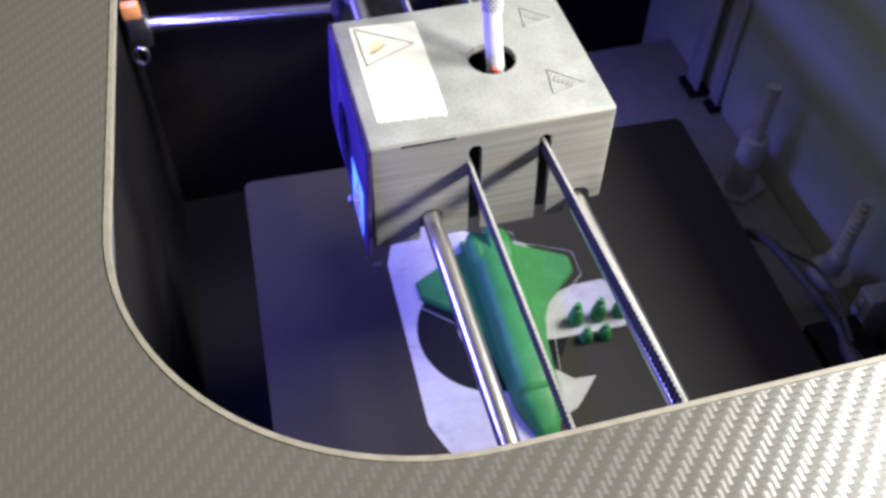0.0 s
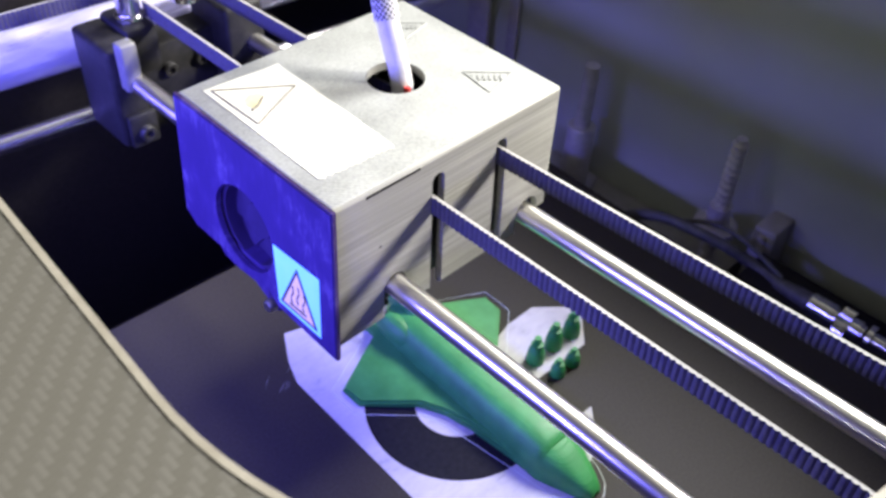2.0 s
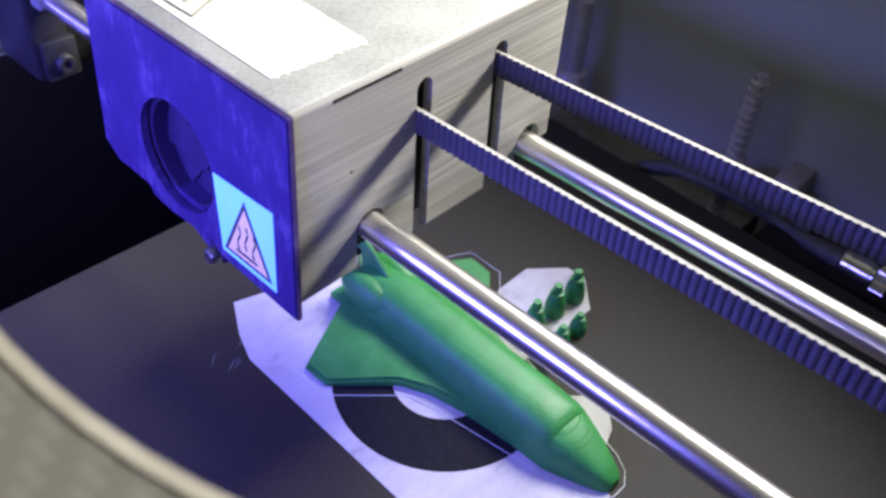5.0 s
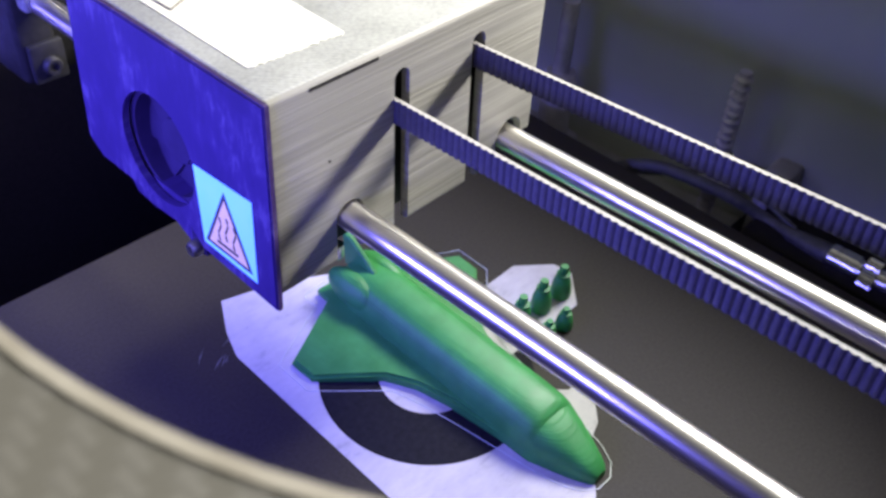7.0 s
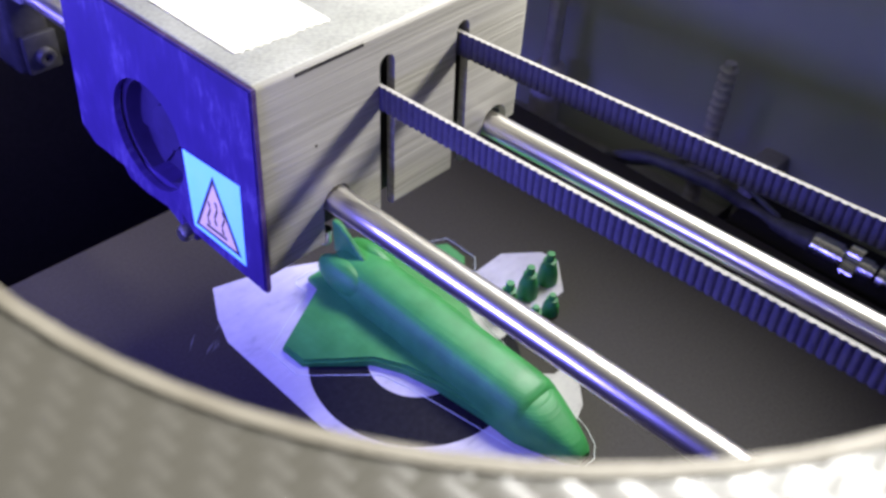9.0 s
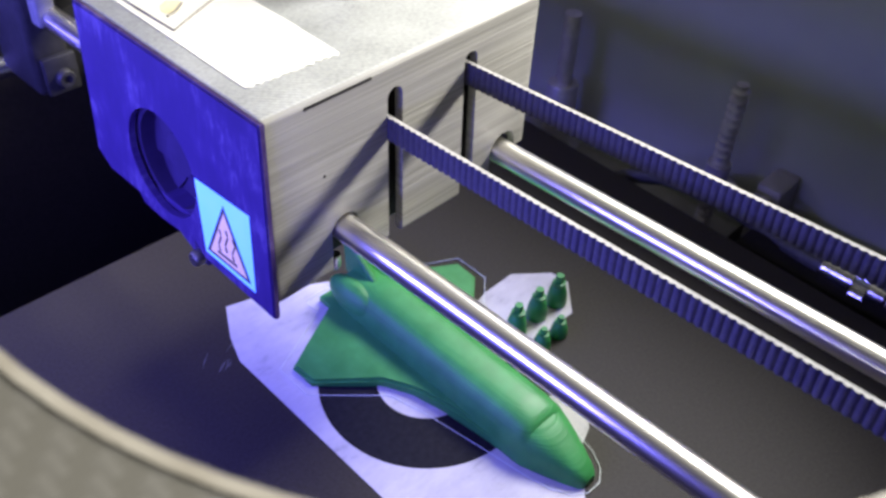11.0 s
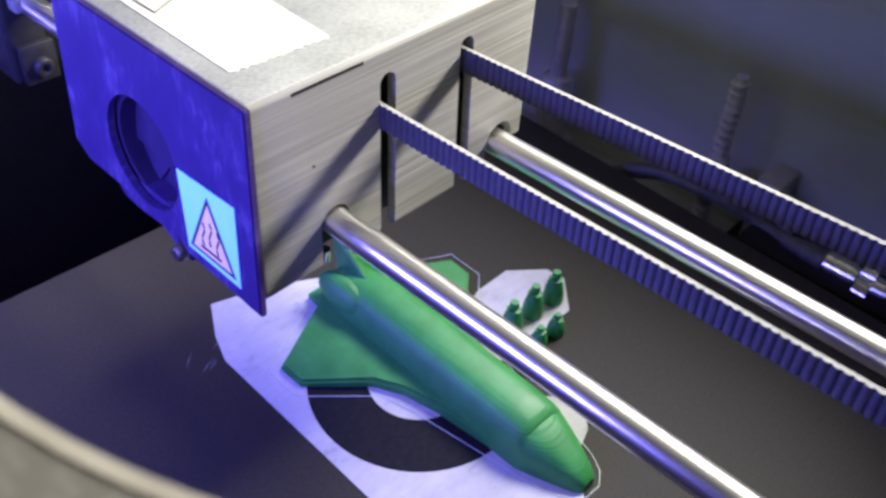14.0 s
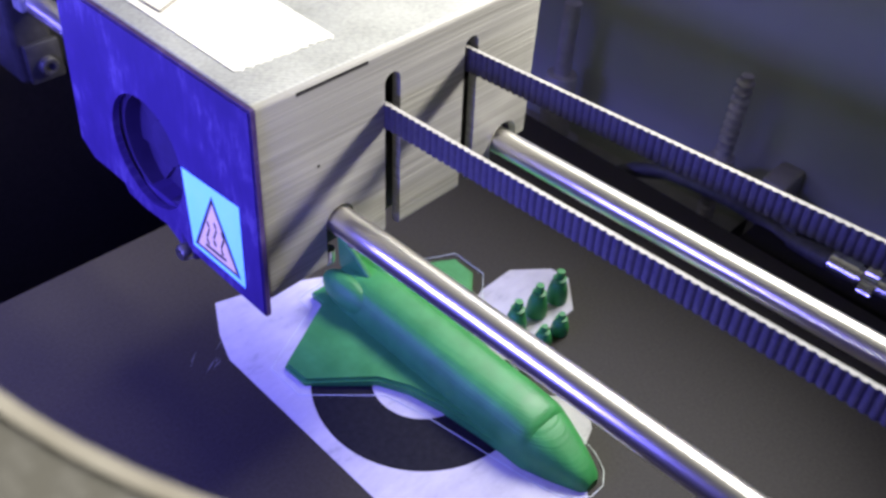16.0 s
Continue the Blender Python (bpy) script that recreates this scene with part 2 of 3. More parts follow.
def box(bm, x0, x1, y0, y1, z0, z1, bevel=0.0, seg=2):
    vs = [bm.verts.new((x, y, z)) for x in (x0, x1) for y in (y0, y1) for z in (z0, z1)]
    fs = [bm.faces.new([vs[i] for i in q]) for q in ((0, 1, 3, 2), (4, 6, 7, 5), (0, 4, 5, 1), (2, 3, 7, 6), (0, 2, 6, 4), (1, 5, 7, 3))]
    if bevel:
        edges = list({e for f in fs for e in f.edges})
        bmesh.ops.bevel(bm, geom=edges, offset=bevel, segments=seg, affect="EDGES", profile=0.5)
    return bm


def tube(bm, a, b, r, segs=24, r2=None, cap=True):
    a, b = Vector(a), Vector(b)
    q = (b - a).to_track_quat("Z", "Y").to_matrix()
    rings = []
    for p, rad in ((a, r), (b, r if r2 is None else r2)):
        rings.append([bm.verts.new(p + q @ Vector((rad * math.cos(2 * math.pi * i / segs), rad * math.sin(2 * math.pi * i / segs), 0))) for i in range(segs)])
    for i in range(segs):
        j = (i + 1) % segs
        bm.faces.new((rings[0][i], rings[0][j], rings[1][j], rings[1][i]))
    if cap:
        bm.faces.new(rings[0][::-1])
        bm.faces.new(rings[1])
    return bm


def lathe(bm, centre, axis, profile, segs=24):
    """Turn (radius, height) pairs round an axis through centre."""
    q = Vector(axis).to_track_quat("Z", "Y").to_matrix()
    c = Vector(centre)
    rings = []
    for r, h in profile:
        rings.append([bm.verts.new(c + q @ Vector((r * math.cos(2 * math.pi * i / segs), r * math.sin(2 * math.pi * i / segs), h))) for i in range(segs)])
    for a, b in zip(rings, rings[1:]):
        for i in range(segs):
            j = (i + 1) % segs
            bm.faces.new((a[i], a[j], b[j], b[i]))
    bm.faces.new(rings[0][::-1])
    bm.faces.new(rings[-1])
    return bm


def prism(bm, outline, lo, hi, axis="z"):
    """Extrude an outline along an axis; its two coordinates are the other axes in order."""
    def at(p, h):
        return {"z": (p[0], p[1], h), "y": (p[0], h, p[1]), "x": (h, p[0], p[1])}[axis]
    low = [bm.verts.new(at(p, lo)) for p in outline]
    high = [bm.verts.new(at(p, hi)) for p in outline]
    n = len(outline)
    for i in range(n):
        j = (i + 1) % n
        bm.faces.new((low[i], low[j], high[j], high[i]))
    bm.faces.new(low[::-1])
    bm.faces.new(high)
    bmesh.ops.recalc_face_normals(bm, faces=bm.faces[:])
    return bm


def path_tube(bm, points, r, segs=10, closed=False):
    pts = [Vector(p) for p in points]
    rings = []
    n = len(pts)
    for i, p in enumerate(pts):
        a = pts[i - 1] if i or closed else p
        b = pts[(i + 1) % n] if i < n - 1 or closed else p
        q = (b - a).to_track_quat("Z", "Y").to_matrix()
        rings.append([bm.verts.new(p + q @ Vector((r * math.cos(2 * math.pi * k / segs), r * math.sin(2 * math.pi * k / segs), 0))) for k in range(segs)])
    pairs = list(zip(rings, rings[1:])) + ([(rings[-1], rings[0])] if closed else [])
    for a, b in pairs:
        for k in range(segs):
            j = (k + 1) % segs
            bm.faces.new((a[k], a[j], b[j], b[k]))
    if not closed:
        bm.faces.new(rings[0][::-1])
        bm.faces.new(rings[-1])
    return bm


def smooth_path(points, steps=8):
    """A Catmull-Rom curve through the points."""
    p = [Vector(q) for q in points]
    p = [2 * p[0] - p[1]] + p + [2 * p[-1] - p[-2]]
    out = []
    for i in range(1, len(p) - 2):
        for s in range(steps):
            t = s / steps
            out.append(0.5 * (2 * p[i] + (p[i + 1] - p[i - 1]) * t + (2 * p[i - 1] - 5 * p[i] + 4 * p[i + 1] - p[i + 2]) * t * t + (3 * p[i] - p[i - 1] - 3 * p[i + 1] + p[i + 2]) * t ** 3))
    return out + [p[-2]]


def arc(cx, cy, r, a0, a1, n):
    return [(cx + r * math.cos(radians(a0 + (a1 - a0) * i / n)), cy + r * math.sin(radians(a0 + (a1 - a0) * i / n))) for i in range(n + 1)]


def round_rect(x0, x1, y0, y1, r, n=14):
    return arc(x0 + r, y0 + r, r, 180, 270, n) + arc(x1 - r, y0 + r, r, 270, 360, n) + arc(x1 - r, y1 - r, r, 0, 90, n) + arc(x0 + r, y1 - r, r, 90, 180, n)


def finish(bm, name, material, smooth=35):
    mesh = bpy.data.meshes.new(name)
    bmesh.ops.recalc_face_normals(bm, faces=bm.faces[:])
    for f in bm.faces:
        f.smooth = smooth > 0
    for e in bm.edges:
        if len(e.link_faces) == 2 and e.calc_face_angle(0) > radians(smooth):
            e.smooth = False
    bm.to_mesh(mesh)
    bm.free()
    mesh.materials.append(material)
    return mesh


def thing(name, label, category, kind="", group="", base=(0, 0, 0)):
    ob = new(name)
    ob.location = base
    ob.empty_display_size = 0.01
    return tagged(ob, label, category, group, kind)


def solid(name, bm, material, label, category, kind="", group="", smooth=35):
    return tagged(new(name, finish(bm, name, material, smooth)), label, category, group, kind)


def part(name, bm, material, parent, label="", smooth=35):
    ob = new(name, finish(bm, name, material, smooth))
    ob.parent = parent
    if parent.parent is None:
        ob.matrix_parent_inverse = Matrix.Translation(parent.location).inverted()
    return tagged(ob, label)


def cut(bm, cutters):
    """Take the cutters out of a solid."""
    base = new("work", bpy.data.meshes.new("work"))
    bmesh.ops.recalc_face_normals(bm, faces=bm.faces[:])
    bm.to_mesh(base.data)
    bm.free()
    tools = []
    for c in cutters:
        bmesh.ops.recalc_face_normals(c, faces=c.faces[:])
        t = new("tool", bpy.data.meshes.new("tool"))
        c.to_mesh(t.data)
        c.free()
        mod = base.modifiers.new("cut", "BOOLEAN")
        mod.operation, mod.object, mod.solver = "DIFFERENCE", t, "EXACT"
        tools.append(t)
    bpy.context.view_layer.update()
    got = base.evaluated_get(bpy.context.evaluated_depsgraph_get())
    out = bmesh.new()
    out.from_mesh(got.to_mesh())
    for ob in (base, *tools):
        data = ob.data
        bpy.data.objects.remove(ob)
        bpy.data.meshes.remove(data)
    return out


B = bmesh.new

# ---------------------------------------------------------------- the printer's shell
COVER_Z = 0.171
HOLE = (0.0121, 0.345, 0.0662, 0.47)


def opening(grow):
    """The rounded opening; its left edge leans a little to the right towards the back."""
    x0, x1, y0, y1 = HOLE
    pts = round_rect(x0 - grow, x1 + grow, y0 - grow, y1 + grow, 0.0885 + grow, 24)
    return [(x + 0.047 * (y - y0) * max(0.0, 1 - (x - x0) / (x1 - x0)), y) for x, y in pts]


cover = cut(box(B(), -0.16, 0.50, -0.22, 0.62, COVER_Z - 0.003, COVER_Z), [prism(B(), opening(0.0012), COVER_Z - 0.02, COVER_Z + 0.02)])
cover_ob = solid("top_cover", cover, CARBON, "grey carbon-weave printer top cover with a rounded opening", "cover", "structure")
rim = cut(prism(B(), opening(0.0014), COVER_Z - 0.0034, COVER_Z + 0.0003), [prism(B(), opening(0.0), COVER_Z - 0.02, COVER_Z + 0.02)])
part("rim_edge", rim, EDGE, cover_ob, "pale worn cut edge of the opening")

solid("wall_west", box(B(), -0.012, -0.004, -0.02, 0.485, -0.16, COVER_Z - 0.0035), BLACK_STEEL, "black side wall of the printer", "wall", "structure")
solid("wall_south", box(B(), -0.004, 0.36, -0.02, -0.012, -0.16, COVER_Z - 0.0035), BLACK_STEEL, "black steel front wall of the printer", "wall", "structure")
solid("wall_north", box(B(), -0.004, 0.36, 0.477, 0.485, -0.16, COVER_Z - 0.0035), BLACK_STEEL, "matt black back wall of the printer", "wall", "structure")
solid("wall_east", box(B(), 0.352, 0.360, -0.012, 0.477, -0.16, COVER_Z - 0.0035), SIDE_WALL, "satin dark grey side wall of the printer", "wall", "structure")
solid("floor", box(B(), -0.004, 0.352, -0.012, 0.477, -0.16, -0.152), BLACK_STEEL, "black steel floor of the print chamber", "floor", "structure")
led = solid("light_strip", box(B(), -0.0035, 0.002, 0.164, 0.444, 0.102, 0.126, 0.001), LED_BODY, "slim dark light strip along the printer's side wall", "light strip")

# ---------------------------------------------------------------- build plate and its print
def turned(bm, degrees=-2.1, pivot=(0.0446, 0.26, 0)):
    """Turn a mesh about an upright axis: the bed sits slightly askew to the guide rods."""
    m = Matrix.Translation(pivot) @ Matrix.Rotation(radians(degrees), 4, "Z") @ Matrix.Translation(pivot).inverted()
    bmesh.ops.transform(bm, matrix=m, verts=bm.verts[:])
    return bm


plate = thing("build_plate", "dark coated build plate with worn white print", "build plate", base=(0.16, 0.2, 0))
part("plate", turned(prism(B(), round_rect(0.0446, 0.2954, 0.073, 0.3335, 0.004, 4), -0.004, 0)), PLATE, plate)
part("bed", turned(box(B(), 0.0484, 0.2914, 0.079, 0.329, -0.012, -0.0042, 0.001)), BLACK_STEEL, plate, "black heated bed under the plate")

LOGO_C = (0.1497, 0.2098)
white_main = [(0.1218, 0.2834), (0.1140, 0.2700), (0.1099, 0.2590), (0.1077, 0.1667), (0.1110, 0.1575), (0.1174, 0.1421), (0.1292, 0.1377), (0.1420, 0.1395), (0.1512, 0.1427), (0.1600, 0.1500), (0.1661, 0.1557), (0.1741, 0.1585), (0.1800, 0.1640), (0.1880, 0.1723), (0.1778, 0.1731), (0.1680, 0.1830), (0.1660, 0.2350), (0.1770, 0.2485), (0.1874, 0.2470), (0.1800, 0.2556), (0.1615, 0.2660), (0.1425, 0.2770)]
main_bm = cut(prism(B(), white_main, -0.0005, 0.00012), [prism(B(), arc(*LOGO_C, 0.0357, 0, 354, 59), -0.01, 0.01)])
part("white_print", main_bm, WHITE_PRINT, plate, "worn white printed emblem, scratched")
part("black_disc", prism(B(), arc(*LOGO_C, 0.0356, 0, 354, 59), -0.0005, 0.00008), INK_MATT, plate, "black printed disc")
part("white_disc", prism(B(), arc(*LOGO_C, 0.0163, 0, 354, 59), -0.0005, 0.00012), WHITE_PRINT, plate, "white printed disc")
part("white_print", prism(B(), [(0.168, 0.2105), (0.186, 0.2218), (0.1955, 0.2240), (0.2108, 0.2240), (0.2227, 0.2139), (0.2235, 0.2064), (0.2116, 0.1949), (0.178, 0.1958), (0.168, 0.197)], -0.0005, 0.00012), WHITE_PRINT, plate, "white printed patch")

rng = random.Random(5)
for k in range(9):
    x, y, a = 0.0985 + k * 0.0016 + rng.uniform(-0.001, 0.001), 0.2590 + rng.uniform(0, 0.0075), rng.uniform(0.2, 0.9)
    n, w = rng.uniform(0.003, 0.0075), rng.uniform(0.00012, 0.0003)
    streak = [(x, y), (x + n * math.cos(a) + w, y + n * math.sin(a)), (x + n * math.cos(a) * 0.5 - w, y + n * math.sin(a) * 0.5 + w)]
    part("glue_smear", prism(B(), streak, -0.0005, 0.00006), SMEAR, plate, "faint glue smear")

# ---------------------------------------------------------------- printed model of a winged spacecraft


def spacecraft():
    root = thing("model_spacecraft", "green printed model spacecraft with delta wings and tail fin", "model spacecraft", base=(0, 0, 0))
    stations = [(-0.0015, 0.0055, 0.0087), (0.000, 0.0085, 0.0122), (0.004, 0.0106, 0.0144), (0.02, 0.0114, 0.0153), (0.05, 0.0114, 0.0151), (0.080, 0.0114, 0.0148), (0.0870, 0.0112, 0.0144), (0.0893, 0.0111, 0.0132), (0.0900, 0.0110, 0.0123), (0.0908, 0.0109, 0.0121), (0.0960, 0.0091, 0.0104), (0.1015, 0.0070, 0.0080), (0.1055, 0.0053, 0.0060), (0.1080, 0.0040, 0.0044), (0.1092, 0.0026, 0.0028)]
    bm = B()
    rings = []
    n = 28
    for v, w, h in stations:
        ring = []
        for i in range(n + 1):
            a = math.pi * i / n
            c, s = math.cos(a), math.sin(a)
            ring.append(bm.verts.new((math.copysign(abs(c) ** 0.72, c) * w, -v, s ** 0.72 * h)))
        rings.append(ring)
    for a, b in zip(rings, rings[1:]):
        for i in range(n):
            bm.faces.new((a[i], a[i + 1], b[i + 1], b[i]))
        bm.faces.new((a[0], b[0], b[n], a[n]))
    bm.faces.new(rings[0])
    bm.faces.new(rings[-1][::-1])
    body = finish(bm, "fuselage", GREEN, 32)
    ob = new("fuselage", body)
    ob.parent = root
    wing = [(0.0, 0.0015), (-0.0126, 0.0018), (-0.0392, 0.0148), (-0.0388, 0.0243), (-0.0215, 0.0395), (-0.0165, 0.0490), (-0.0138, 0.0600), (-0.0122, 0.0720), (-0.0098, 0.0930), (0.0, 0.0930)]
    for side in (1, -1):
        wb = prism(B(), [(side * u, -v) for u, v in wing], 0.0, 0.0024)
        edges = [e for e in wb.edges if all(vt.co.z > 0.002 for vt in e.verts) and any(abs(vt.co.x) > 0.001 for vt in e.verts)]
        bmesh.ops.bevel(wb, geom=edges, offset=0.0010, segments=2, affect="EDGES")
        for vt in wb.verts:
            if vt.co.z > 0.001:
                vt.co.z += 0.0028 * max(0.0, 1 - abs(vt.co.x) / 0.034)
        o = new("wing", finish(wb, "wing", GREEN, 40))
        o.parent = root
        pod = B()
        bmesh.ops.create_uvsphere(pod, u_segments=20, v_segments=12, radius=1.0)
        bmesh.ops.transform(pod, matrix=Matrix.Translation((side * 0.0064, -0.0085, 0.0088)) @ Matrix.Diagonal((0.0056, 0.0125, 0.0060, 1)), verts=pod.verts[:])
        o = new("engine_pod", finish(pod, "engine_pod", GREEN, 60))
        o.parent = root
    fin = prism(B(), [(0.0030, 0.010), (0.0040, 0.0235), (0.0002, 0.0235), (-0.0120, 0.0150), (-0.017, 0.010)], -0.0011, 0.0011, "x")
    bmesh.ops.bevel(fin, geom=fin.edges[:], offset=0.0005, segments=1, affect="EDGES")
    o = new("tail_fin", finish(fin, "tail_fin", GREEN, 40))
    o.parent = root
    flap = box(B(), -0.0122, 0.0122, -0.006, 0.0050, 0.0, 0.0026, 0.0006)
    o = new("body_flap", finish(flap, "body_flap", GREEN, 40))
    o.parent = root
    root.matrix_world = pose(0.1600, 0.2572, 0.0002, 0, 0, -1.6) @ Matrix.Diagonal((1, 1.023, 1, 1))
    return root


spacecraft()
skirt_half = [(-0.0148, -0.0082), (-0.0166, -0.0062), (-0.0160, -0.0010), (-0.0426, 0.0120), (-0.0426, 0.0266), (-0.0310, 0.0372), (-0.0224, 0.0450), (-0.0188, 0.0580), (-0.0166, 0.0700), (-0.0142, 0.0840), (-0.0122, 0.0970), (-0.0102, 0.1050), (-0.0072, 0.1105), (-0.0028, 0.1136)]
turn_m = pose(0.1600, 0.2572, 0.0003, 0, 0, -1.6)
skirt_pts = [turn_m @ Vector((u, -v, 0)) for u, v in skirt_half] + [turn_m @ Vector((-u, -v, 0)) for u, v in reversed(skirt_half)]
solid("skirt_loop", path_tube(B(), skirt_pts, 0.00013, 6, True), SKIRT, "thin pale filament outline round the printed model", "filament line")


def nozzle_cone(r, h):
    """A bell with a collar and a small square stem on top."""
    root = thing("model_nozzle", "small green printed bell with a stem, standing on the plate", "printed nozzle", group="printed nozzles")
    bm = lathe(B(), (0, 0, 0), (0, 0, 1), [(r, 0), (r * 1.02, h * 0.06), (r * 1.00, h * 0.18), (r * 0.93, h * 0.38), (r * 0.76, h * 0.58), (r * 0.56, h * 0.64), (r * 0.66, h * 0.66), (r * 0.66, h * 0.75), (r * 0.50, h * 0.77)], 20)
    part("bell", bm, GREEN, root)
    part("stem", tube(B(), (0, 0, h * 0.76), (0, 0, h), r * 0.40, 6), GREEN, root, smooth=20)
    return root


big = nozzle_cone(0.0038, 0.0136)
big.location = (0.1891, 0.2031, 0.0002)
for x, y in ((0.2006, 0.2031), (0.2115, 0.2026)):
    copy_thing(big, pose(x, y, 0.0002))
small = nozzle_cone(0.0031, 0.0088)
small.location = (0.1906, 0.1922, 0.0002)
copy_thing(small, pose(0.1995, 0.1918, 0.0002))

# ---------------------------------------------------------------- gantry: rods and belts
FACE_Y = 0.2142
ROD1, ROD1_Z, ROD2, ROD2_Z, ROD_R = 0.1209, 0.0815, 0.1830, 0.0764, 0.0039
for x, z, skew in ((ROD1, ROD1_Z, -0.002), (ROD2, ROD2_Z, -0.018)):
    solid("guide_rod", tube(B(), (x + skew * (0.004 - FACE_Y), 0.004, z), (x + skew * (0.384 - FACE_Y), 0.384, z), ROD_R, 40), ROD, "polished steel guide rod carrying the print head", "guide rod", group="guide rods")
solid("cross_rail", tube(B(), (0.004, 0.4300, 0.0410), (0.32, 0.3980, 0.0410), 0.0045, 32), ROD_X, "polished steel cross rail at the back", "rail")


def belt(x, z0, z1, y0, y1):
    """A flat belt on edge: its plain band, and the row of teeth on one face."""
    band, teeth = box(B(), x - 0.0005, x + 0.0004, y0, y1, z0, z1), B()
    n = int((y1 - y0) / 0.002)
    for i in range(n):
        y = y0 + i * 0.002
        low, high = [[teeth.verts.new((x + a, y + b, z)) for a, b in ((-0.00045, 0.0002), (-0.00080, 0.0005), (-0.00094, 0.00105), (-0.00080, 0.0016), (-0.00045, 0.0019))] for z in (z0, z1)]
        for k in range(5):
            teeth.faces.new((low[k], low[(k + 1) % 5], high[(k + 1) % 5], high[k]))
        teeth.faces.new(low[::-1])
        teeth.faces.new(high)
    return band, teeth


def belt_thing(name, label, group, pieces, m, base):
    root = thing(name, label, "belt", group=group, base=base)
    for piece, bm in zip(("band", "teeth"), pieces):
        bmesh.ops.transform(bm, matrix=m, verts=bm.verts[:])
        ob = part(piece, bm, RUBBER, root, smooth=25)
        ob.data.materials.append(BELT_LIT_TOP)
        # upward faces take the paler colour, as though lit from above
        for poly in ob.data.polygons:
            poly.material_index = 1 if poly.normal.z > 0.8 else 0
    return root


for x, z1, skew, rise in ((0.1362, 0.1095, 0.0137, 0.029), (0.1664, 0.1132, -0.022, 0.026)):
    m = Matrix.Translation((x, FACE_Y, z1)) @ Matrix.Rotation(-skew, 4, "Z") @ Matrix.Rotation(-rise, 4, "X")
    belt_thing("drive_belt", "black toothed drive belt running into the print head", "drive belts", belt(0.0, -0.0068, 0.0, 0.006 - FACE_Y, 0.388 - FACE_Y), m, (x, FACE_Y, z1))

# ---------------------------------------------------------------- print head
HX0, HX1, HY0, HY1, HZ0, HZ1 = 0.0972, 0.1945, FACE_Y, 0.2925, 0.0680, 0.1246
head = thing("print_head", "grey printed print-head housing with white labels and side plate", "print head", base=(0.145, 0.25, 0.0716))
SLOT1 = [(0.1371, 0.05)] + arc(0.1383, 0.1145, 0.0026, 180, 0, 8) + [(0.1424, 0.05)]
SLOT2 = [(0.1660, 0.05)] + arc(0.1664, 0.1141, 0.0025, 180, 0, 8) + [(0.1714, 0.05)]
cutters = [
    box(B(), HX0 + 0.0025, HX1 - 0.0025, HY0 + 0.0028, HY1 - 0.0025, HZ0 - 0.01, HZ1 - 0.003),
    prism(B(), SLOT1, HY0 - 0.01, HY0 + 0.01, "y"),
    prism(B(), SLOT2, HY0 - 0.01, HY0 + 0.01, "y"),
    prism(B(), [(ROD1 - 0.0046, 0.05)] + arc(ROD1, ROD1_Z, 0.0046, 180, 0, 14) + [(ROD1 + 0.0046, 0.05)], HY0 - 0.01, HY0 + 0.01, "y"),
    prism(B(), [(ROD2 - 0.0046, 0.05)] + arc(ROD2 + 0.0010, ROD2_Z + 0.0006, 0.0056, 180, 0, 14) + [(ROD2 + 0.0066, 0.05)], HY0 - 0.01, HY0 + 0.01, "y"),
    box(B(), 0.1885, 0.21, HY0 - 0.01, HY1 + 0.01, 0.05, 0.0755),
    prism(B(), SLOT1, HY1 - 0.01, HY1 + 0.01, "y"),
    prism(B(), SLOT2, HY1 - 0.01, HY1 + 0.01, "y"),
    prism(B(), arc(0.1560, 0.2535, 0.0098, 0, 352, 44), 0.115, 0.14),
    prism(B(), arc(0.2572, 0.0915, 0.0166, 0, 352, 44), 0.09, 0.1035, "x"),
    box(B(), 0.1096, 0.1301, HY0 - 0.001, HY0 + 0.0020, 0.1223, 0.1231),
]
housing = cut(box(B(), HX0, HX1, HY0, HY1, HZ0, HZ1, 0.0016, 3), cutters)
hob = part("housing", housing, GREY, head, "grey printed plastic housing with layer lines")
hob.data.materials.append(GREY_TOP)
for poly in hob.data.polygons:
    if poly.normal.z > 0.8 and poly.center.z > HZ1 - 0.001:
        poly.material_index = 1
# black bar plugs the cut slit to paint the shade inside it
part("slit_shade_bar", box(B(), 0.1094, 0.1303, HY0 - 0.00012, HY0 + 0.0020, 0.12225, 0.12315), BLACK, head, "black bar painting the dark inside the slit under the front edge")
part("inner_block", box(B(), 0.1040, 0.1870, 0.2200, 0.2880, 0.0690, 0.1000, 0.001), BLACK, head, "black inner carriage block")

# side plate with its fan opening; it leans out towards its foot
FC = (0.2572, 0.0915)


def leaned(bm):
    for v in bm.verts:
        v.co.x -= 0.054 * max(0.0, HZ1 - v.co.z)
    return bm


sp = cut(prism(B(), [(0.2105, 0.0684), (0.2400, 0.0698), (0.2450, 0.0740), (0.2858, 0.0745), (0.2925, 0.0790), (0.2925, 0.1243), (0.2135, 0.1243)], 0.0964, 0.0984, "x"), [prism(B(), arc(*FC, 0.0155, 0, 352, 44), 0.09, 0.11, "x")])
bmesh.ops.bevel(sp, geom=[e for e in sp.edges if e.calc_face_angle(0) > 0.8 and e.calc_length() > 0.01], offset=0.0004, segments=2, affect="EDGES")
side = part("side_plate", leaned(sp), FAN_PLATE, head, "smooth side plate, lit blue")
fan_ring = cut(prism(B(), arc(*FC, 0.0164, 0, 352, 44), 0.0992, 0.1065, "x"), [prism(B(), arc(*FC, 0.0142, 0, 352, 44), 0.09, 0.12, "x")])
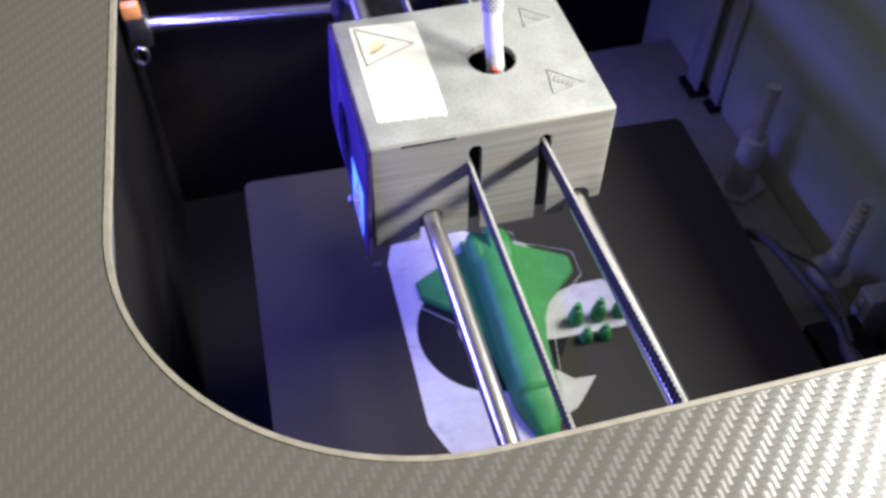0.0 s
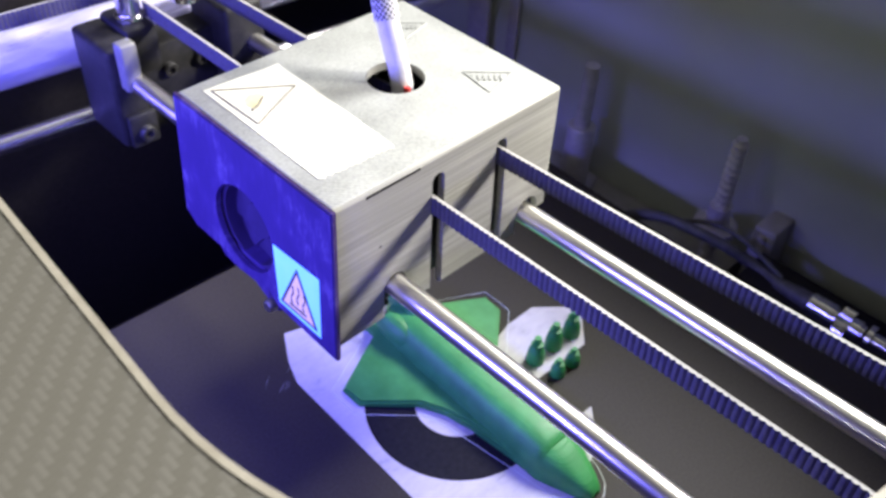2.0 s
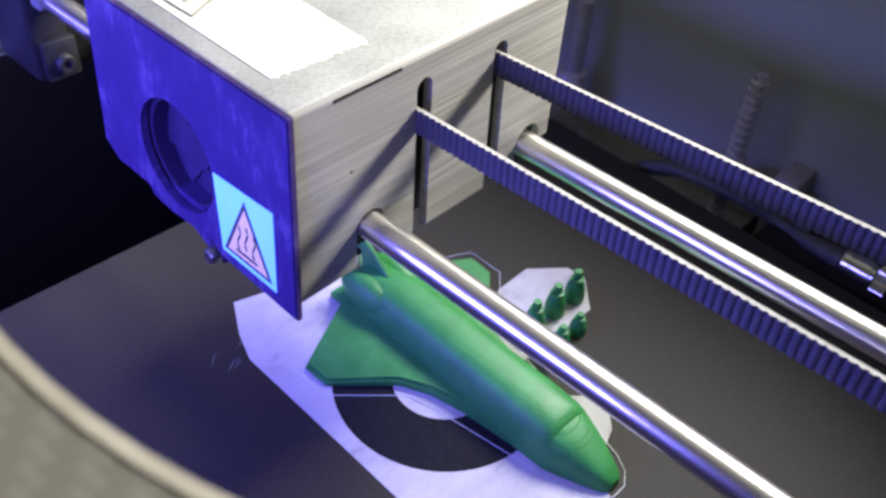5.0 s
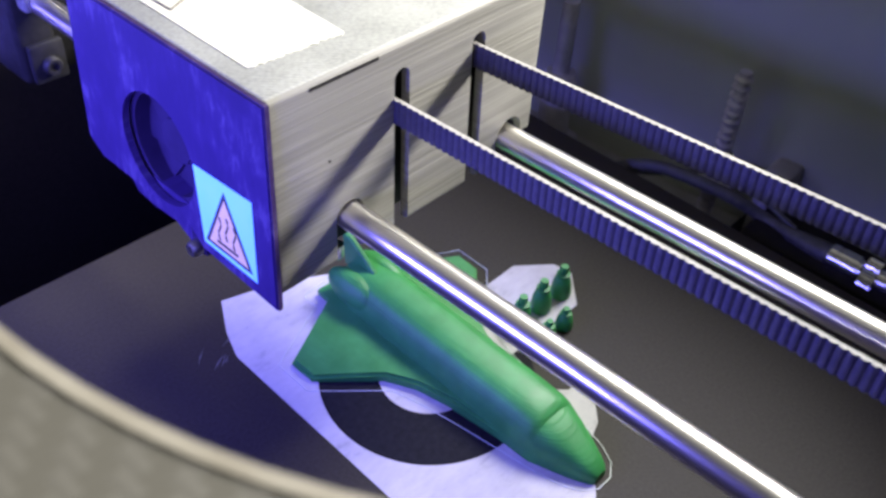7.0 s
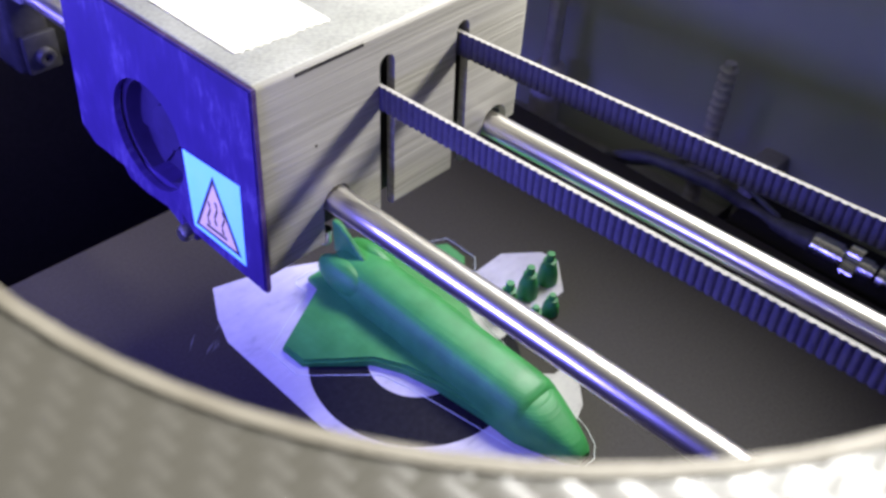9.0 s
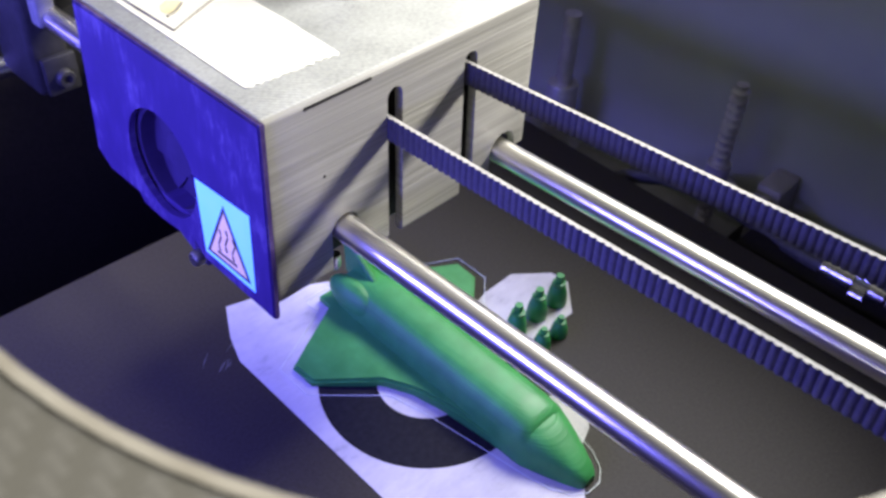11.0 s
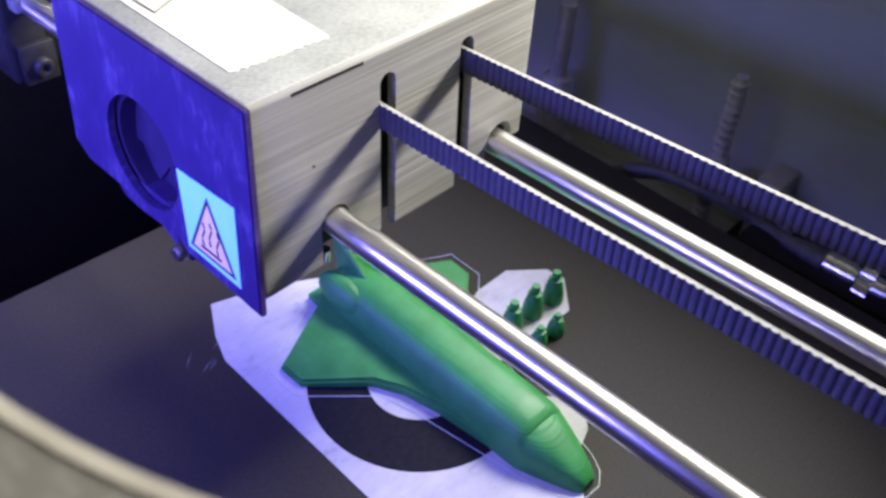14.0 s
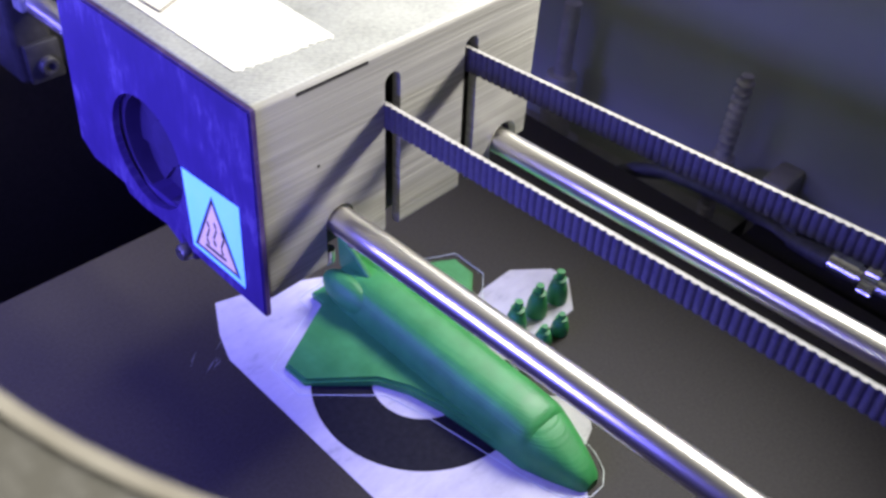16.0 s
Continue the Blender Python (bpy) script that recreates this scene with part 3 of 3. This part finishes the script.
fan = part("fan", leaned(fan_ring), FAN_DARK, head, "black round cooling fan")
part("fan_hub", leaned(tube(B(), (0.1020, *FC), (0.1060, *FC), 0.0062, 28)), FAN_DARK, fan)
for i in range(7):
    a = 2 * math.pi * i / 7
    bl = box(B(), -0.0005, 0.0005, 0.0058, 0.0140, -0.0052, 0.0052)
    bmesh.ops.transform(bl, matrix=Matrix.Translation((0.1040, *FC)) @ Matrix.Rotation(a, 4, "X") @ Matrix.Rotation(0.10, 4, "Y"), verts=bl.verts[:])
    part("fan_blade", leaned(bl), FAN_DARK, fan)
part("fan_back", leaned(prism(B(), arc(*FC, 0.0141, 0, 352, 44), 0.1040, 0.1085, "x")), FAN_DARK, fan)
duct = prism(B(), [(0.2800, 0.0780), (0.2765, 0.0712), (0.2740, 0.0682), (0.2657, 0.0676), (0.2560, 0.0684), (0.2487, 0.0650), (0.2440, 0.0665), (0.2425, 0.0780)], 0.0988, 0.1150, "x")
part("fan_duct", leaned(duct), FAN_PLATE, head, "dark fan duct below the plate")
screw = lathe(B(), (0.0980, 0.2447, 0.0672), (-1, 0, 0), [(0.0023, 0), (0.0023, 0.0022), (0.0018, 0.0030), (0.0010, 0.0030), (0.0008, 0.0018)], 16)
part("plate_screw", leaned(screw), DULL_METAL, head)
part("screw_tab", leaned(box(B(), 0.0978, 0.1020, 0.2415, 0.2480, 0.0650, 0.0760, 0.0008)), FAN_DARK, head)

# hot surface sticker on the side plate
XS = 0.0964
wl = part("hot_label", leaned(prism(B(), [(0.2179, 0.0728), (0.2393, 0.0732), (0.2415, 0.0957), (0.2188, 0.0968)], XS - 0.00015, XS + 0.0001, "x")), HOT_LABEL, head, "pale blue-lit square sticker with a hot-surface triangle")
part("triangle", leaned(prism(B(), [(0.2195, 0.0745), (0.2383, 0.0745), (0.2296, 0.0938)], XS - 0.00022, XS - 0.0001, "x")), INK, wl, "black triangle outline")
part("triangle_fill", leaned(prism(B(), [(0.2211, 0.0755), (0.2367, 0.0755), (0.2295, 0.0915)], XS - 0.00030, XS - 0.0002, "x")), LABEL_PINK, wl, "pale orange triangle")
for k in range(3):
    y = 0.2261 + k * 0.0029
    pts = [(XS - 0.0003, y + 0.0006 * math.sin(s * 1.05), 0.0792 + s * 0.0012 - (0.0012 if k != 1 else 0)) for s in range(7)]
    part("heat_wave", leaned(path_tube(B(), pts, 0.00028, 6)), INK, wl)
part("bar", leaned(box(B(), XS - 0.00045, XS - 0.00025, 0.2250, 0.2332, 0.0768, 0.0775)), INK, wl)

part("speck", lathe(B(), (0.1147, FACE_Y + 0.0001, 0.1012), (0, -1, 0), [(0.0005, 0), (0.0004, 0.0002), (0.0001, 0.0003)], 8), INK, head)

# paper label on top
zt = HZ1
torn = random.Random(11)
label_edge = [(0.1040, 0.2866), (0.1034, 0.2278)]
label_edge += [(0.1038 + 0.00120 * k, 0.2269 - 0.000085 * k + (0.0 if k % 2 else 0.0006) + torn.uniform(-0.0003, 0.0003)) for k in range(22)]
label_edge += [(0.1302, 0.2258), (0.1308, 0.2400), (0.13055, 0.2406), (0.1309, 0.2414), (0.1317, 0.2847)]
tl = part("top_label", prism(B(), label_edge, zt - 0.0001, zt + 0.00018), LABEL, head, "white paper label with a faded warning triangle")
t3 = [(0.1060, 0.2850), (0.1065, 0.2605), (0.1280, 0.2704)]
for a, b in zip(t3, t3[1:] + t3[:1]):
    part("triangle_line", path_tube(B(), [(*a, zt + 0.00018), (*b, zt + 0.00018)], 0.00033, 6), GREY_INK, tl)
blob = prism(B(), [(0.1106, 0.2677), (0.1096, 0.2710), (0.1110, 0.2740), (0.1138, 0.2755), (0.1168, 0.2737), (0.1158, 0.2707), (0.1140, 0.2687)], zt + 0.0001, zt + 0.00026)
part("faded_mark", blob, YELLOW, tl, "faded yellow mark")
part("faded_mark", path_tube(B(), smooth_path([(0.1093, 0.2677, zt + 0.0002), (0.1123, 0.2687, zt + 0.0002), (0.1163, 0.2717, zt + 0.0002)]), 0.00045, 6), GREY_INK, tl)
for x, y, r in ((0.1265, 0.2420, 0.0006), (0.1240, 0.2395, 0.0004), (0.1225, 0.2445, 0.0003), (0.1170, 0.2500, 0.0003)):
    part("speck", prism(B(), arc(x, y, r, 0, 330, 11), zt + 0.0001, zt + 0.00024), YELLOW, tl)


def emblem(cx, cy, s):
    """A raised rounded triangle, turned askew, with a row of bars across it."""
    turn = Matrix.Translation((cx, cy, zt)) @ Matrix.Rotation(radians(-41), 4, "Z")
    corners = [(-1.0, 0.62), (1.0, 0.62), (0.0, -0.85)]
    pts = []
    for i, (x, y) in enumerate(corners):
        px, py = corners[i - 1]
        nx, ny = corners[(i + 1) % 3]
        for t in (0.25, 0.12, 0.03):
            pts.append((x + (px - x) * t + (nx - x) * 0.02, y + (py - y) * t + (ny - y) * 0.02))
        for t in (0.03, 0.12, 0.25):
            pts.append((x + (nx - x) * t, y + (ny - y) * t))
    part("raised_emblem", path_tube(B(), [turn @ Vector((x * s, y * s, 0)) for x, y in pts], 0.00036, 6, True), GREY_TOP, head, "raised triangular emblem in the grey plastic")
    for k in range(6):
        x = (-0.62 + 0.22 * k) * s
        bar = box(B(), x, x + 0.0007, 0.02 * s, 0.42 * s, -0.0002, 0.0004)
        bmesh.ops.transform(bar, matrix=turn, verts=bar.verts[:])
        part("raised_bar", bar, GREY_TOP, head)


emblem(0.1778, 0.2322, 0.0085)
emblem(0.1795, 0.2745, 0.0078)
part("heater_tip", lathe(B(), (0.1240, 0.2232, 0.0640), (0, 0, -1), [(0.0018, 0), (0.0018, 0.0040), (0.0012, 0.0052), (0.0005, 0.0058)], 12), NICKEL, head, "small bright metal tip")
part("nozzle", lathe(B(), (0.150, 0.247, 0.0700), (0, 0, -1), [(0.006, 0), (0.006, 0.006), (0.0035, 0.0075), (0.0035, 0.009), (0.0007, 0.0120)], 16), NICKEL, head, "small metal nozzle")

# cable in its sleeve
cab = thing("head_cable", "pale sleeved cable rising out of the print head", "cable", base=(0.158, 0.256, 0.105))
lower = smooth_path([(0.1570, 0.2502, 0.1086), (0.1568, 0.2512, 0.1226), (0.1562, 0.2548, 0.1356), (0.1566, 0.2590, 0.1446)])
part("sleeve", path_tube(B(), lower, 0.0036, 20), SLEEVE, cab, "smooth white sleeve")
upper = smooth_path([(0.1566, 0.2585, 0.1436), (0.1585, 0.2680, 0.1656), (0.1620, 0.2950, 0.2100), (0.1750, 0.3400, 0.2400), (0.2000, 0.4000, 0.2450), (0.2100, 0.4600, 0.2000), (0.2120, 0.4900, 0.1720)])
part("braid", path_tube(B(), upper, 0.0040, 20), CABLE, cab, "dark braided sleeve")
for s in range(14):
    for hand in (1, -1):
        pts = []
        for i, p in enumerate(upper):
            a = 2 * math.pi * s / 14 + hand * i * 0.6
            d = (upper[min(i + 1, len(upper) - 1)] - upper[max(i - 1, 0)]).to_track_quat("Z", "Y").to_matrix()
            pts.append(p + d @ Vector((0.0040 * math.cos(a), 0.0040 * math.sin(a), 0)))
        part("braid_strand", path_tube(B(), pts, 0.00026, 4), SLEEVE, cab)
part("red_wire", path_tube(B(), smooth_path([(0.1550, 0.2478, 0.1060), (0.1552, 0.2468, 0.1170), (0.1556, 0.2474, 0.1240)]), 0.0012, 8), RED, cab, "red wire at the sleeve's end")

# ---------------------------------------------------------------- rear carriage
car = thing("rear_carriage", "black plastic rod carriage with bolts at the back", "carriage", base=(0.15, 0.385, 0.06))
part("block", box(B(), 0.1115, 0.1258, 0.3725, 0.402, 0.0500, 0.0960, 0.0022, 3), BLACK, car)
part("clamp", box(B(), 0.1150, 0.1222, 0.3665, 0.3728, 0.0790, 0.1000, 0.0012, 3), GREY_CLAMP, car, "grey clamp piece")
part("block", box(B(), 0.1240, 0.1385, 0.378, 0.402, 0.0770, 0.0985, 0.0030, 2), BLACK, car)
part("bridge", box(B(), 0.1262, 0.1850, 0.385, 0.402, 0.0440, 0.0840, 0.0015), BLACK, car)
part("block", box(B(), 0.1665, 0.1860, 0.3725, 0.402, 0.0500, 0.0960, 0.0022, 3), BLACK, car)
part("tab", box(B(), 0.1135, 0.1262, 0.3690, 0.3722, 0.0510, 0.0660, 0.0010), BLACK, car)
for x, y, z in ((0.1200, 0.369, 0.0575), (0.1432, 0.385, 0.0715), (0.1590, 0.385, 0.0715), (0.1700, 0.3725, 0.0640)):
    part("bolt", lathe(B(), (x, y, z), (0, -1, 0), [(0.0034, 0), (0.0034, 0.0020), (0.0029, 0.0028), (0.0017, 0.0028), (0.0015, 0.0010)], 18), BOLT, car, "round dark bolt head")
for x in (0.1318, 0.1580):
    pul = thing("idler_pulley", "bright metal idler pulley carrying a belt", "pulley", group="idler pulleys", base=(x, 0.388, 0.0985))
    part("wheel", lathe(B(), (x, 0.388, 0.0984), (0, 0, 1), [(0.0060, 0), (0.0060, 0.0020), (0.0048, 0.0023), (0.0048, 0.0105), (0.0060, 0.0108), (0.0060, 0.0135), (0.0042, 0.0140), (0.0042, 0.0165), (0.0020, 0.0168)], 28), NICKEL, pul)

# back beam, cross belt
beam = thing("back_beam", "shiny metal beam along the back wall", "beam", base=(0.16, 0.425, 0.07))
part("profile", tube(B(), (0.0, 0.4430, 0.0735), (0.322, 0.4120, 0.0735), 0.0130, 48), BRUSHED, beam)
belt_thing("cross_belt", "black toothed belt along the back beam", "", belt(0.0, 0.0890, 0.0960, 0.006, 0.320), Matrix.Translation((0, 0.431, 0.003)) @ Matrix.Rotation(radians(-95.5), 4, "Z") @ Matrix.Diagonal((-1, 1, 1, 1)), (0.16, 0.412, 0.089))
part("rail_clamp", box(B(), 0.0005, 0.0120, 0.422, 0.438, 0.030, 0.052, 0.0015), DULL_METAL, beam, "metal clamp at the rail's end")

# ---------------------------------------------------------------- lift mechanism under the side panel
post = thing("lift_rod", "dull metal lift rod in its bearing sleeve", "lift rod", base=(0.333, 0.2905, -0.036))
part("rod", tube(B(), (0.3294, 0.2936, -0.15), (0.3294, 0.2936, 0.0424), 0.0040, 24), LIFT, post)
part("bearing", lathe(B(), (0.3294, 0.2936, -0.0345), (0, 0, 1), [(0.0075, 0), (0.0075, 0.001), (0.0078, 0.0015), (0.0078, 0.0390), (0.0072, 0.0400), (0.0045, 0.0402)], 28), LIFT, post, "bearing sleeve")
part("flange", prism(B(), [(0.315, 0.290), (0.327, 0.282), (0.345, 0.288), (0.347, 0.299), (0.333, 0.306), (0.319, 0.301)], -0.0385, -0.0350), LIFT, post, "flat flange")
for x, y0, y1, top in ((0.3420, 0.3790, 0.3945, 0.048), (0.3480, 0.3620, 0.3690, 0.045)):
    solid("upright_strip", box(B(), x, x + 0.0025, y0, y1, -0.0349, top, 0.0004), STRIP, "flat pale upright strip beside the side wall", "strip", group="upright strips")
    solid("strip_foot", box(B(), x - 0.004, 0.3515, y0 - 0.002, y1 + 0.002, -0.0388, -0.0350, 0.0004), BLACK_STEEL, "black steel foot under an upright strip", "bracket", group="strip feet")
lead = thing("lead_screw", "threaded metal lead screw", "lead screw", base=(0.332, 0.2045, -0.05))
prof = [(0.0026, -0.15)]
for i in range(22):
    z = -0.045 + i * 0.004
    prof += [(0.0027, z), (0.0040, z + 0.0010), (0.0040, z + 0.0020), (0.0027, z + 0.0030)]
prof.append((0.0026, 0.044))
part("thread", lathe(B(), (0.3304, 0.2056, 0), (0, 0, 1), prof, 18), LIFT, lead)
part("nut", lathe(B(), (0.3304, 0.2056, -0.012), (0, 0, 1), [(0.011, 0), (0.011, 0.004), (0.0055, 0.0045), (0.0055, 0.016)], 24), LIFT, lead, "round nut")
arm = thing("bed_carrier", "black carrier plate under the bed", "bed carrier", base=(0.31, 0.22, -0.04))
part("arm", box(B(), 0.255, 0.3515, 0.010, 0.440, -0.046, -0.0390, 0.001), RECESS, arm)
for y in (0.186, 0.262):
    part("gusset", prism(B(), [(0.256, -0.039), (0.300, -0.039), (0.256, -0.0125)], y, y + 0.003, "y"), BLACK_STEEL, arm)
shelf = solid("side_shelf", box(B(), 0.2975, 0.3250, 0.092, 0.176, -0.010, -0.0035, 0.001), BLACK_STEEL, "black steel ledge beside the build plate", "ledge")
part("foot", box(B(), 0.306, 0.322, 0.096, 0.172, -0.0388, -0.0102), BLACK_STEEL, shelf)

con = thing("cable_connector", "bright metal screw connector with a knurled ring", "connector", base=(0.3025, 0.13, 0.003))
CX, CZ = 0.3092, -0.0026
part("barrel", lathe(B(), (CX, 0.1433, CZ), (0, -1, 0), [(0.0048, 0), (0.0054, 0.0006), (0.0054, 0.0035), (0.0050, 0.0037), (0.0050, 0.0041), (0.0054, 0.0043), (0.0054, 0.0120), (0.0045, 0.0122), (0.0045, 0.0135)], 28), NICKEL, con)
ring = B()
kn = []
for i in range(72):
    a = 2 * math.pi * i / 72
    r = 0.0071 if i % 2 else 0.0067
    kn.append((CX + r * math.cos(a), CZ + r * math.sin(a)))
prism(ring, kn, 0.1235, 0.1290, "y")
part("knurled_ring", ring, NICKEL, con, "knurled ring")
part("barrel", lathe(B(), (CX, 0.1236, CZ), (0, -1, 0), [(0.0048, 0), (0.0048, 0.0048), (0.0040, 0.0050), (0.0040, 0.0065)], 24), NICKEL, con)
part("boot", lathe(B(), (CX, 0.1428, CZ), (0, 1, 0), [(0.0046, 0), (0.0044, 0.006), (0.0034, 0.015), (0.0026, 0.018)], 20), CABLE, con, "dark rubber boot")
part("rear_fitting", lathe(B(), (CX, 0.1160, CZ), (0, -1, 0), [(0.0036, 0), (0.0060, 0.0005), (0.0060, 0.0030), (0.0036, 0.0035), (0.0036, 0.02)], 20), NICKEL, con)
wire = smooth_path([(CX, 0.156, CZ), (0.3130, 0.172, -0.0040), (0.3090, 0.187, 0.0010), (0.3050, 0.205, 0.0030), (0.3035, 0.222, 0.0010), (0.3040, 0.240, -0.0100), (0.3060, 0.252, -0.0260), (0.3065, 0.256, -0.0385)])
solid("bed_cable", path_tube(B(), wire, 0.0028, 12), CABLE, "thick dark cable arching back from the connector", "cable")
bracket = thing("screw_bracket", "dark block bracket beside the lead screw", "bracket", base=(0.339, 0.181, -0.039))
part("block", box(B(), 0.3325, 0.3515, 0.1755, 0.1870, -0.0388, 0.0020, 0.0015), RECESS, bracket)
part("plate", box(B(), 0.3300, 0.3515, 0.1700, 0.1930, -0.0388, -0.0330, 0.0008), BLACK_STEEL, bracket)
for z in (-0.012, -0.004):
    part("bolt", lathe(B(), (0.3325, 0.1812, z), (-1, 0, 0), [(0.0022, 0), (0.0022, 0.0014), (0.0016, 0.0018), (0.0008, 0.0018)], 12), LIFT, bracket)
wire2 = smooth_path([(0.3130, 0.160, -0.0015), (0.3160, 0.185, 0.004), (0.3180, 0.205, 0.000), (0.3150, 0.225, -0.010), (0.3190, 0.250, -0.025), (0.3180, 0.262, -0.0385)])
solid("bed_cable", path_tube(B(), wire2, 0.0012, 8), CABLE, "thin dark wire beside the lead screw", "cable")
clip = thing("rail_clip", "small bright clip at the rail's end, with an orange box for a glow", "clip", base=(0.008, 0.392, 0.06))
part("ring", path_tube(B(), [(0.0085 + 0.004 * math.cos(a * 0.45), 0.3850, 0.0530 + 0.0050 * math.sin(a * 0.45)) for a in range(14)], 0.0009, 8, True), NICKEL, clip)
# unlit orange box in place of a small orange indicator glow
part("tab", box(B(), 0.0040, 0.0130, 0.3920, 0.3980, 0.0705, 0.0790, 0.0012), ORANGE_GLOW, clip, "orange box standing in for a small orange light")
